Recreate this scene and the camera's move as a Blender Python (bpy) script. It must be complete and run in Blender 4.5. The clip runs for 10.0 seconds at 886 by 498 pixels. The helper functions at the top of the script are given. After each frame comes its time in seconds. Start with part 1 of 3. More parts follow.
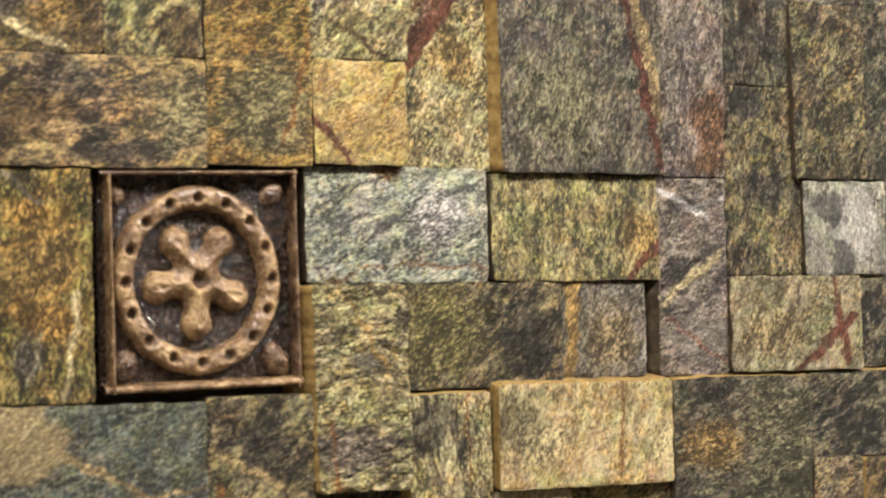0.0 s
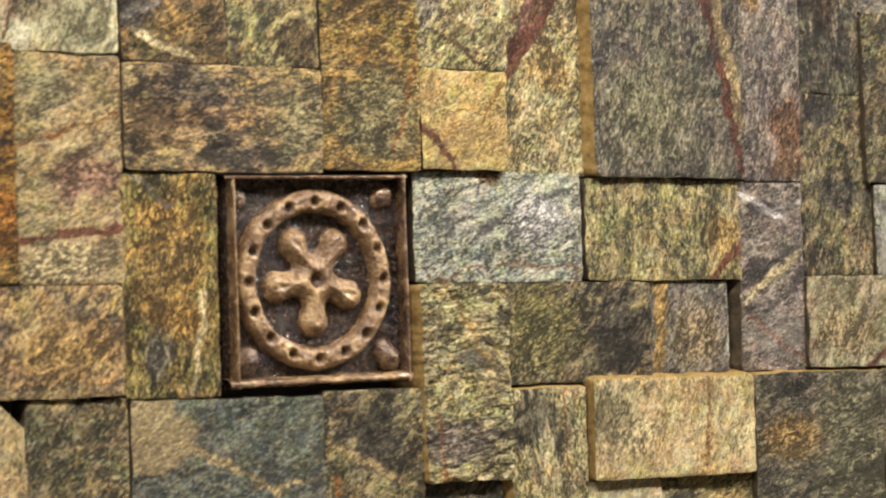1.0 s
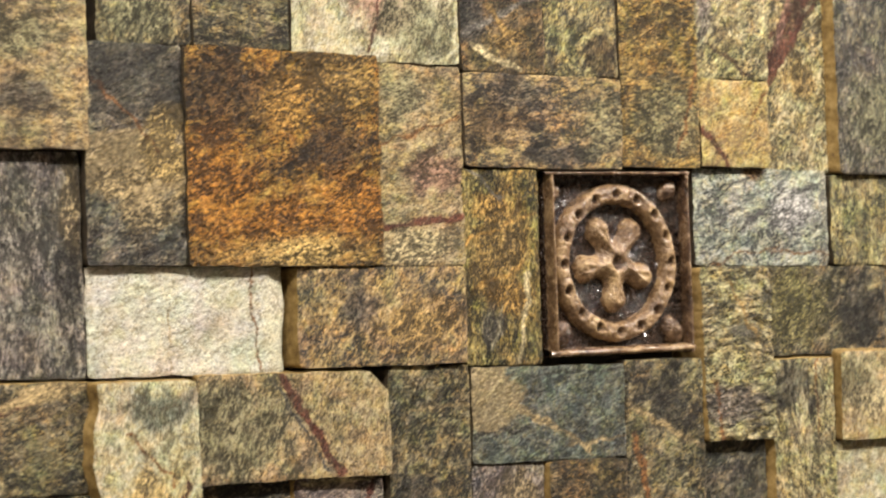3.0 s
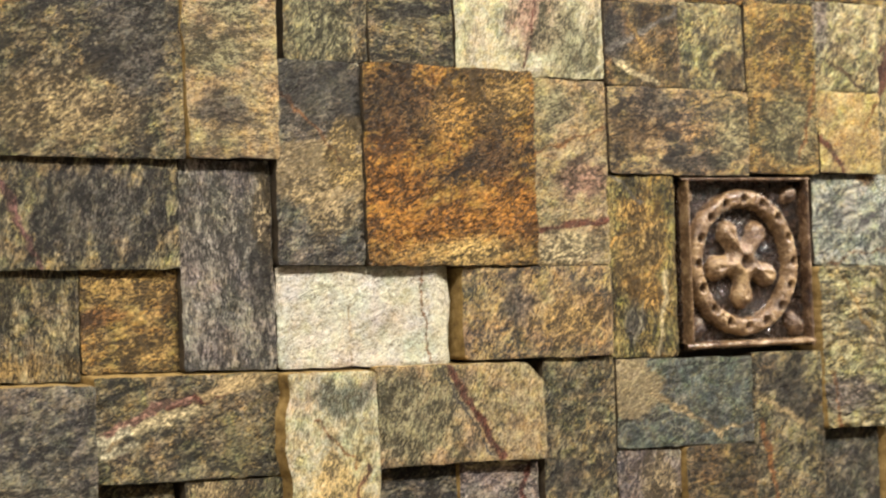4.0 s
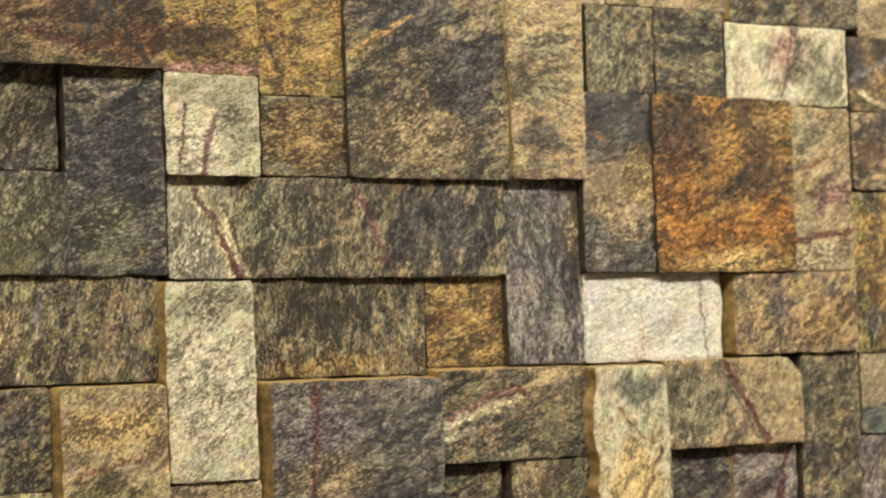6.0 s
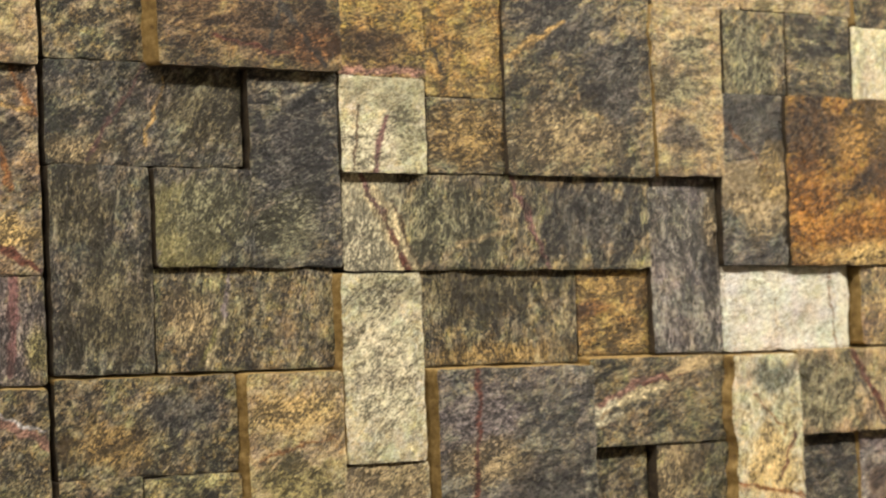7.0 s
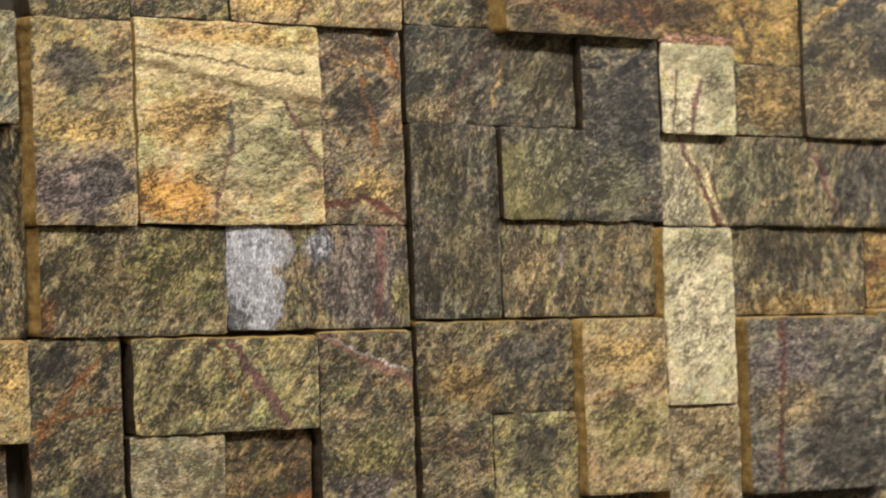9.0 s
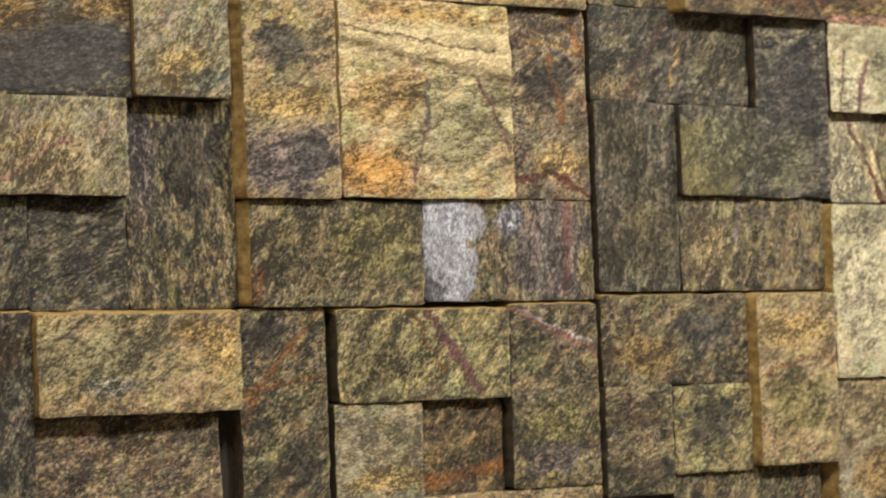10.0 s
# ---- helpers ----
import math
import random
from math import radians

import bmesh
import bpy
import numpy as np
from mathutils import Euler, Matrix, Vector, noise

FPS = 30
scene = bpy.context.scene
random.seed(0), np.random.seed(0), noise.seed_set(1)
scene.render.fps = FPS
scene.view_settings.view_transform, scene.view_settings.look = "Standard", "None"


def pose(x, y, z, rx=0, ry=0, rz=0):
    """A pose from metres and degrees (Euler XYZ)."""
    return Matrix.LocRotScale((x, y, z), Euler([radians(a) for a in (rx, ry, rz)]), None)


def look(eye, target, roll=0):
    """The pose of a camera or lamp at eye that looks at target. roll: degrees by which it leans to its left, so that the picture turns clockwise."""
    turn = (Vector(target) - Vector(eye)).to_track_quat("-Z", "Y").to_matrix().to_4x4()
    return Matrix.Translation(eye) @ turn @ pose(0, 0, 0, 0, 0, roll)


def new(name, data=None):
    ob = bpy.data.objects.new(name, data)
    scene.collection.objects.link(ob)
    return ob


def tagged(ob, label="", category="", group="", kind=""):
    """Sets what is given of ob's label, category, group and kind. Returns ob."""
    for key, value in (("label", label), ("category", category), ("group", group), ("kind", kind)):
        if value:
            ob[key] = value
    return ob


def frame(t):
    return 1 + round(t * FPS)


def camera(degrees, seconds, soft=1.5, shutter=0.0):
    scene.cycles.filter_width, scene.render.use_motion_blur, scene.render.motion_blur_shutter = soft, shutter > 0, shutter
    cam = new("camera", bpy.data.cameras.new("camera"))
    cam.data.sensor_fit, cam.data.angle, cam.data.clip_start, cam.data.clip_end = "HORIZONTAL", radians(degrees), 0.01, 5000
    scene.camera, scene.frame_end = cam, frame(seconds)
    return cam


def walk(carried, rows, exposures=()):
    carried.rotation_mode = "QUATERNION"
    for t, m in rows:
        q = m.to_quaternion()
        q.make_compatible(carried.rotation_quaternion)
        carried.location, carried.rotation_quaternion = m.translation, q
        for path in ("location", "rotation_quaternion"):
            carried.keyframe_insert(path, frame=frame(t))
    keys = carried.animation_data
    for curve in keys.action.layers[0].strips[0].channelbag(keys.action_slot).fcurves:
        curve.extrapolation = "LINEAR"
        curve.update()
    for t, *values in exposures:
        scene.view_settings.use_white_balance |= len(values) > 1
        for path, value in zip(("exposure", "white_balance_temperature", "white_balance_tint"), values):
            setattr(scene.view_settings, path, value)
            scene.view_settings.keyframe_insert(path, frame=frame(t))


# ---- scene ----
cam = camera(26.0, 10.0, soft=2.2)
PATH = [
    (0, (-0.276, -0.864, -0.004), (0.566, 0.95, 0.028), -1.7),
    (0.5, (-0.311, -0.871, -0.004), (0.541, 0.938, 0.032), -1.7),
    (1, (-0.354, -0.878, -0.009), (0.513, 0.924, 0.036), -1.9),
    (1.5, (-0.404, -0.889, -0.013), (0.475, 0.907, 0.034), -1.9),
    (2, (-0.459, -0.897, -0.02), (0.435, 0.891, 0.034), -1.9),
    (2.5, (-0.522, -0.905, -0.017), (0.386, 0.876, 0.033), -1.9),
    (4, (-0.705, -0.947, -0.017), (0.224, 0.823, 0.036), -2.1),
    (4.5, (-0.763, -0.966, -0.014), (0.168, 0.804, 0.037), -2.1),
    (5, (-0.818, -0.979, -0.011), (0.114, 0.79, 0.042), -2.2),
    (5.5, (-0.873, -0.989, -0.009), (0.058, 0.78, 0.044), -2.2),
    (7, (-1.034, -1.007, -0.014), (-0.109, 0.766, 0.045), -2.3),
    (7.5, (-1.084, -1.009, -0.017), (-0.163, 0.766, 0.038), -2.2),
    (8, (-1.132, -1.009, -0.023), (-0.216, 0.769, 0.032), -2.2),
    (8.5, (-1.183, -1.005, -0.029), (-0.274, 0.775, 0.027), -2.2),
    (9, (-1.23, -0.997, -0.034), (-0.329, 0.788, 0.021), -2.1),
    (9.5, (-1.28, -0.988, -0.04), (-0.388, 0.801, 0.016), -2.1),
    (10, (-1.333, -0.976, -0.047), (-0.444, 0.815, 0.01), -2.1),
]
walk(cam, [(t, look(eye, target, roll)) for t, eye, target, roll in PATH])

# ---- world and lights ----
cam.data.dof.use_dof = True
cam.data.dof.focus_distance = 1.04
cam.data.dof.aperture_fstop = 11.0

world = bpy.data.worlds.new("world")
world.use_nodes = True
world.node_tree.nodes["Background"].inputs[0].default_value = (1.0, 0.9, 0.75, 1)
world.node_tree.nodes["Background"].inputs[1].default_value = 0.02
scene.world = world


def key_fill_lamp(x, y, z, aim, watts, size):
    data = bpy.data.lights.new("key_fill_lamp", "AREA")
    data.shape, data.size, data.energy, data.color = "DISK", size, watts, (1.0, 0.92, 0.83)
    ob = new("key_fill_lamp", data)
    ob.matrix_world = look((x, y, z), aim)


# warm unseen showroom spotlights near the ceiling, mostly off to the right, turned to the wall
# the first two are invented fill that brightens the left end of the wall
for lx, ly, lz, watts in ((-1.5, -1.1, 1.3, 13), (-0.65, -1.1, 1.3, 24), (0.25, -1.15, 1.3, 25), (1.15, -1.25, 1.32, 39), (2.1, -1.35, 1.34, 42)):
    key_fill_lamp(lx, ly, lz, (lx * 0.3 - 0.5, 0, 0.0), watts, 0.2)

# ---- materials ----
RED, RUST, PINK, PLUM = (0.12, 0.038, 0.024), (0.24, 0.105, 0.032), (0.33, 0.18, 0.13), (0.16, 0.078, 0.070)
CREAM, WHITE, SAND, HONEY = (0.66, 0.55, 0.31), (0.62, 0.60, 0.58), (0.40, 0.30, 0.15), (0.60, 0.42, 0.15)
TAN = (0.20, 0.13, 0.065)
RUSTY, FROST = (0.40, 0.17, 0.028), (0.42, 0.44, 0.50)
OCHRE, GOLD, AMBER, UMBER = (0.42, 0.27, 0.09), (0.34, 0.22, 0.07), (0.52, 0.30, 0.08), (0.10, 0.06, 0.03)
SAGE, MOSS, TEAL, OLIVE = (0.24, 0.23, 0.13), (0.27, 0.24, 0.085), (0.12, 0.15, 0.12), (0.15, 0.125, 0.06)
SLATE, CHAR, ASH, LILAC, PALE = (0.075, 0.073, 0.070), (0.045, 0.042, 0.036), (0.22, 0.20, 0.17), (0.22, 0.18, 0.175), (0.55, 0.50, 0.33)

# each kind of rock: dark flecks, body, light flecks
ROCK = {}
ROCK["umber"] = ((0.018, 0.015, 0.010), (0.113, 0.081, 0.043), (0.340, 0.240, 0.110))
ROCK["lemon"] = ((0.052, 0.045, 0.027), (0.370, 0.312, 0.158), (0.619, 0.559, 0.335))
ROCK["sage"] = ((0.085, 0.075, 0.049), (0.270, 0.235, 0.146), (0.450, 0.400, 0.270))
ROCK["tiger"] = ((0.040, 0.036, 0.032), (0.29, 0.20, 0.095), (0.55, 0.41, 0.20))
ROCK["taupe"] = ((0.030, 0.025, 0.020), (0.175, 0.135, 0.090), (0.44, 0.35, 0.21))
ROCK["brass"] = ((0.018, 0.016, 0.009), (0.17, 0.130, 0.045), (0.48, 0.38, 0.14))
ROCK["ivory"] = ((0.36, 0.335, 0.25), (0.54, 0.515, 0.41), (0.67, 0.65, 0.55))
ROCK["moss"] = ((0.040, 0.038, 0.028), (0.240, 0.205, 0.098), (0.500, 0.440, 0.218))
ROCK["gold"] = ((0.040, 0.028, 0.013), (0.25, 0.165, 0.055), (0.48, 0.34, 0.12))
ROCK["sand"] = ((0.095, 0.075, 0.045), (0.301, 0.226, 0.122), (0.515, 0.414, 0.221))
ROCK["amber"] = ((0.190, 0.133, 0.062), (0.405, 0.299, 0.114), (0.568, 0.456, 0.215))
ROCK["honey"] = ((0.209, 0.157, 0.085), (0.405, 0.321, 0.167), (0.602, 0.516, 0.310))
ROCK["pale"] = ((0.237, 0.209, 0.133), (0.440, 0.396, 0.255), (0.602, 0.559, 0.396))
ROCK["ice"] = ((0.055, 0.062, 0.060), (0.335, 0.345, 0.280), (0.62, 0.62, 0.51))
ROCK["teal"] = ((0.032, 0.037, 0.035), (0.115, 0.128, 0.105), (0.25, 0.26, 0.20))
ROCK["olive"] = ((0.017, 0.016, 0.012), (0.136, 0.113, 0.067), (0.400, 0.330, 0.182))
ROCK["slate"] = ((0.023, 0.022, 0.021), (0.111, 0.102, 0.084), (0.330, 0.290, 0.200))
ROCK["ash"] = ((0.045, 0.042, 0.038), (0.19, 0.17, 0.14), (0.38, 0.34, 0.27))
ROCK["lilac"] = ((0.040, 0.034, 0.034), (0.20, 0.165, 0.145), (0.42, 0.36, 0.30))
ROCK["char"] = ((0.014, 0.014, 0.012), (0.081, 0.073, 0.057), (0.310, 0.270, 0.174))
ROCK["rust"] = ((0.022, 0.013, 0.006), (0.23, 0.115, 0.024), (0.46, 0.28, 0.07))


LIFT = {"ivory": 0.06, "pale": 0.055, "honey": 0.045, "amber": 0.04, "ice": 0.02, "sand": 0.02, "moss": 0.01, "char": -0.015, "olive": -0.005, "umber": -0.01}


# salt and pepper grain: darkest and lightest grains against the mean
SALT = (0.50, 1.56)
GRAINY = {"ivory": 0.22, "pale": 0.4, "honey": 0.5, "ice": 0.6, "sand": 0.65, "sage": 0.6, "amber": 0.6}
# how strongly the hue of each rock wanders
HUE = {"ivory": 0.22, "pale": 0.45, "honey": 0.6, "ice": 0.5, "sage": 0.5, "sand": 0.5, "amber": 0.6, "slate": 0.5, "char": 0.6, "ash": 0.3, "lilac": 0.4, "moss": 0.6, "lemon": 0.6, "tiger": 0.6}
# how strongly the dark mineral shows
STREAK = {"ivory": 0.10, "pale": 0.16, "honey": 0.12, "amber": 0.25, "sage": 0.3, "sand": 0.22, "lilac": 0.6, "ash": 0.55, "ice": 0.95, "lemon": 0.75, "tiger": 0.7, "teal": 0.6, "moss": 0.65, "brass": 0.75, "rust": 0.4, "slate": 0.62, "char": 0.6}


class Graph:
    """Short ways to add and join shader nodes."""

    def __init__(self, name):
        self.mat = bpy.data.materials.new(name)
        self.mat.use_nodes = True
        self.tree = self.mat.node_tree
        self.shader = self.tree.nodes["Principled BSDF"]

    def put(self, kind, *ins, out=0, **sets):
        n = self.tree.nodes.new(kind)
        for k, v in sets.items():
            setattr(n, k, v)
        for k, v in ins:
            self.plug(n.inputs[k], v)
        return n.outputs[out]

    def plug(self, socket, v):
        if isinstance(v, bpy.types.NodeSocket):
            self.tree.links.new(v, socket)
        elif v is not None:
            socket.default_value = v

    def m(self, op, a, b=0.0, c=0.0, clamp=False):
        return self.put("ShaderNodeMath", (0, a), (1, b), (2, c), operation=op, use_clamp=clamp)

    def v(self, op, a, b=(0, 0, 0), out=0, scale=None):
        ins = [(0, a), (1, b)] + ([("Scale", scale)] if scale is not None else [])
        return self.put("ShaderNodeVectorMath", *ins, out=out, operation=op)

    def noise(self, vec, scale, detail=4.0, rough=0.6, dist=0.0, out=0):
        return self.put("ShaderNodeTexNoise", ("Vector", vec), ("Scale", scale), ("Detail", detail),
                        ("Roughness", rough), ("Distortion", dist), out=out)

    def ramp(self, fac, stops, mode="LINEAR"):
        n = self.tree.nodes.new("ShaderNodeValToRGB")
        n.color_ramp.interpolation = mode
        while len(n.color_ramp.elements) < len(stops):
            n.color_ramp.elements.new(0.5)
        for e, (at, col) in zip(n.color_ramp.elements, stops):
            e.position, e.color = at, (*col, 1) if len(col) == 3 else col
        self.plug(n.inputs[0], fac)
        return n.outputs[0]

    def mix(self, fac, a, b, blend="MIX"):
        n = self.tree.nodes.new("ShaderNodeMix")
        n.data_type, n.blend_type = "RGBA", blend
        self.plug(n.inputs[0], fac)
        for s, c in ((n.inputs[6], a), (n.inputs[7], b)):
            self.plug(s, (*c, 1) if isinstance(c, tuple) else c)
        return n.outputs[2]

    def span(self, x, a, b, lo=0.0, hi=1.0):
        return self.put("ShaderNodeMapRange", (0, x), (1, a), (2, b), (3, lo), (4, hi), interpolation_type="SMOOTHSTEP")

    def bump(self, height, strength, distance, under=None):
        return self.put("ShaderNodeBump", ("Strength", strength), ("Distance", distance), ("Height", height), ("Normal", under))


def stone_material(rock, angle, w, h, veins, patches, luck, cleft):
    """Split marble: flecked along its grain, with the veins and stains of this one stone."""
    dark, body, light = ROCK[rock]
    g = Graph("marble_" + rock)
    here = g.put("ShaderNodeTexCoord", out=3)
    far = g.v("ADD", here, tuple(luck.uniform(-5, 5) for _ in range(3)))
    turn = g.put("ShaderNodeVectorRotate", ("Vector", far), ("Axis", (0, 1, 0)), ("Angle", radians(angle)), rotation_type="AXIS_ANGLE")
    grain = g.v("MULTIPLY", turn, (0.52, 1, 1.1))
    speck = g.noise(grain, 850, 6, 0.72, 0.4)
    thread = g.m("ABSOLUTE", g.m("SUBTRACT", g.noise(g.v("ADD", grain, (2, 7, 4)), 210, 6, 0.66, 0.7), 0.5))
    blot = g.noise(grain, 115, 5, 0.62, 0.9)
    cloud = g.noise(grain, 45, 4, 0.6, 0.6)
    tone = g.m("MULTIPLY_ADD", blot, 0.55, g.m("MULTIPLY", speck, 0.92))
    tone = g.m("MULTIPLY_ADD", cloud, 0.40, tone)
    wav = g.v("ADD", grain, g.v("SCALE", g.noise(grain, 800, 3, 0.6, 0, out=1), scale=0.0016))
    for size, force in ((620, 0.075), (1250, 0.095)):
        cell = g.put("ShaderNodeTexVoronoi", ("Vector", wav), ("Scale", size), out=1)
        tone = g.m("MULTIPLY_ADD", g.put("ShaderNodeSeparateColor", (0, cell)), force, tone)
    tone = g.m("ADD", tone, g.span(thread, 0.0, 0.045, -0.045, 0.012))
    crack = g.m("ABSOLUTE", g.m("SUBTRACT", g.noise(g.v("ADD", grain, (8, 3, 1)), 85, 7, 0.62, 0.8), 0.5))
    tone = g.m("ADD", tone, g.span(crack, 0.0, 0.016, -0.12, 0.006))
    fac = g.m("SUBTRACT", tone, 0.590 - LIFT.get(rock, 0.0))
    colour = g.ramp(fac, [(0.37, dark), (0.46, body), (0.53, tuple(0.6 * b + 0.4 * l for b, l in zip(body, light))), (0.63, light)])
    flecks = g.ramp(fac, [(0.40, (0.14,) * 3), (0.48, (0.85,) * 3), (0.60, (1.4,) * 3)])
    hue = HUE.get(rock, 0.75)
    tint = g.noise(g.v("ADD", far, (3, 1, 9)), 190, 4, 0.6, 1.2)
    colour = g.mix(hue, colour, g.ramp(tint, [(0.38, (0.80, 0.88, 1.10)), (0.5, (1.0, 1.0, 0.95)), (0.62, (1.22, 1.02, 0.60))]), "MULTIPLY")
    moss = g.noise(g.v("ADD", far, (6, 8, 2)), 75, 5, 0.65, 0.8)
    colour = g.mix(hue, colour, g.ramp(moss, [(0.38, (0.90, 1.06, 0.80)), (0.5, (1.0, 1.0, 1.0)), (0.62, (1.10, 0.99, 0.90))]), "MULTIPLY")
    pepper = g.span(g.noise(far, 900, 3, 0.6), 0.36, 0.46, 0.42, 1.03)
    colour = g.mix(1.0, colour, pepper, "MULTIPLY")
    # dark mineral drawn out along the grain, in clusters with crisp edges
    drawn = g.noise(g.v("MULTIPLY", g.v("ADD", turn, (4, 2, 6)), (0.30, 1, 1.05)), 230, 7, 0.72, 0.5)
    drawn = g.m("ADD", drawn, g.m("MULTIPLY_ADD", cloud, 0.55, -0.275))
    share = STREAK.get(rock, 0.5)
    colour = g.mix(g.m("MULTIPLY", g.span(drawn, 0.515, 0.625), share), colour, g.mix(g.span(g.noise(far, 1300, 3, 0.65), 0.50, 0.60), tuple(1.1 * c for c in dark), tuple(0.95 * c for c in body)))
    # pale mineral between them
    milk = g.noise(g.v("MULTIPLY", g.v("ADD", turn, (9, 5, 3)), (0.45, 1, 1.0)), 260, 6, 0.7, 0.4)
    milk = g.m("ADD", milk, g.m("MULTIPLY_ADD", blot, 0.5, -0.25))
    colour = g.mix(g.m("MULTIPLY", g.span(milk, 0.53, 0.65), 0.36), colour, tuple(1.12 * c for c in light))
    # hue drifts over a few centimetres
    drift = g.noise(far, 60, 2, 0.5, 0, out=1)
    colour = g.mix(0.14, colour, g.mix(1.0, colour, g.v("SCALE", drift, scale=2.0), "MULTIPLY"))
    bent = g.v("ADD", here, g.v("MULTIPLY", g.v("SUBTRACT", g.noise(far, 90, 4, 0.6, 0, out=1), (0.5, 0.5, 0.5)), (0.012, 0.0, 0.012)))
    for u, v, ru, rv, col, *hard in patches:
        at = ((u - 0.5) * w, 0, (v - 0.5) * h)
        off = g.v("MULTIPLY", g.v("SUBTRACT", here, at), (1 / (ru * w), 0, 1 / (rv * h)))
        reach = g.m("ADD", g.v("LENGTH", off, out=1), g.m("MULTIPLY_ADD", blot, 2.2, g.m("MULTIPLY_ADD", cloud, 1.4, -1.8)))
        if hard:
            reach = g.m("ADD", g.v("LENGTH", off, out=1), g.m("MULTIPLY_ADD", blot, 1.5, -0.75))
        mask = g.m("MULTIPLY", g.span(reach, 1.05, 0.85), hard[0]) if hard else g.m("MULTIPLY", g.span(reach, 1.15, 0.55), 0.75)
        colour = g.mix(mask, colour, g.mix(0.45 if hard else 1.0, col, g.mix(1.0, col, flecks, "MULTIPLY")))
    for u0, v0, u1, v1, mm, col in veins:
        a, b = Vector(((u0 - 0.5) * w, 0, (v0 - 0.5) * h)), Vector(((u1 - 0.5) * w, 0, (v1 - 0.5) * h))
        ba = b - a
        pa = g.v("MULTIPLY", g.v("SUBTRACT", bent, tuple(a)), (1, 0, 1))
        along = g.m("MULTIPLY", g.v("DOT_PRODUCT", pa, tuple(ba), out=1), 1 / ba.length_squared, clamp=True)
        d = g.v("LENGTH", g.v("SUBTRACT", pa, g.v("SCALE", tuple(ba), scale=along)), out=1)
        thick = g.m("MULTIPLY_ADD", cloud, 0.0014 * mm, -0.00015 * mm)
        fray = g.m("MULTIPLY_ADD", speck, 0.004, -0.002)
        mask = g.m("MULTIPLY", g.span(g.m("ADD", g.m("SUBTRACT", d, thick), fray), 0.0009, -0.0007), g.span(blot, 0.33, 0.5, 0.55, 0.95))
        colour = g.mix(mask, colour, g.mix(0.8, col, g.mix(1.0, col, flecks, "MULTIPLY")))
    salt = g.noise(g.v("ADD", grain, (1, 4, 7)), 760, 3, 0.6, 0.2)
    colour = g.mix(GRAINY.get(rock, 1.0), colour, g.ramp(salt, [(0.34, (SALT[0],) * 3), (0.5, (1.0,) * 3), (0.66, (SALT[1],) * 3)]), "MULTIPLY")
    g.plug(g.shader.inputs["Base Color"], colour)
    g.plug(g.shader.inputs["Roughness"], g.span(speck, 0.35, 0.65, 0.28, 0.52))
    g.plug(g.shader.inputs["Specular IOR Level"], 0.3)
    ledge = g.m("ABSOLUTE", g.m("SUBTRACT", g.noise(g.v("MULTIPLY", turn, (0.42, 1, 1)), 150, 4, 0.55, 1.0), 0.5))
    relief = g.bump(ledge, min(1.0, 0.38 * cleft), 0.0085)
    g.plug(g.shader.inputs["Normal"], g.bump(g.m("MULTIPLY_ADD", tone, 0.8, speck), 0.75, 0.0015, relief))
    return g.mat


def sawn_material(name, dark, mid, light):
    """Sides of the stones: sawn; an ochre tone and a darker one that paints their shade."""
    g = Graph(name)
    here = g.put("ShaderNodeTexCoord", out=3)
    where = g.v("ADD", here, g.v("SCALE", (7.0, 3.0, 5.0), scale=g.put("ShaderNodeObjectInfo", out=5)))
    n = g.noise(where, 210, 6, 0.7)
    g.plug(g.shader.inputs["Base Color"], g.ramp(n, [(0.3, dark), (0.5, mid), (0.72, light)]))
    g.plug(g.shader.inputs["Roughness"], 0.8)
    g.plug(g.shader.inputs["Normal"], g.bump(n, 0.5, 0.001))
    return g.mat


def glaze_material(name, dark, mid, light, rough, metal, scale, shine, pit):
    g = Graph(name)
    here = g.put("ShaderNodeTexCoord", out=3)
    a, b = g.noise(here, scale, 6, 0.65, 0.4), g.noise(here, scale * 5, 3, 0.6)
    f = g.m("MULTIPLY_ADD", a, 0.7, g.m("MULTIPLY", b, 0.3))
    g.plug(g.shader.inputs["Base Color"], g.ramp(f, [(0.34, dark), (0.5, mid), (0.66, light)]))
    g.plug(g.shader.inputs["Metallic"], metal)
    g.plug(g.shader.inputs["Roughness"], g.span(a, 0.3, 0.7, rough * 0.7, rough * 1.4))
    g.plug(g.shader.inputs["Normal"], g.bump(g.m("MULTIPLY_ADD", b, 0.6, a), 0.8, pit))
    g.plug(g.shader.inputs["Specular IOR Level"], shine)
    g.plug(g.shader.inputs["Coat Weight"], shine)
    g.plug(g.shader.inputs["Coat Roughness"], 0.07)
    return g.mat


def plaster_material(name, col, scale):
    g = Graph(name)
    here = g.put("ShaderNodeTexCoord", out=3)
    n = g.noise(here, scale, 6, 0.65)
    g.plug(g.shader.inputs["Base Color"], g.ramp(n, [(0.3, tuple(c * 0.75 for c in col)), (0.7, col)]))
    g.plug(g.shader.inputs["Roughness"], 0.9)
    g.plug(g.shader.inputs["Normal"], g.bump(n, 0.4, 0.002))
    return g.mat


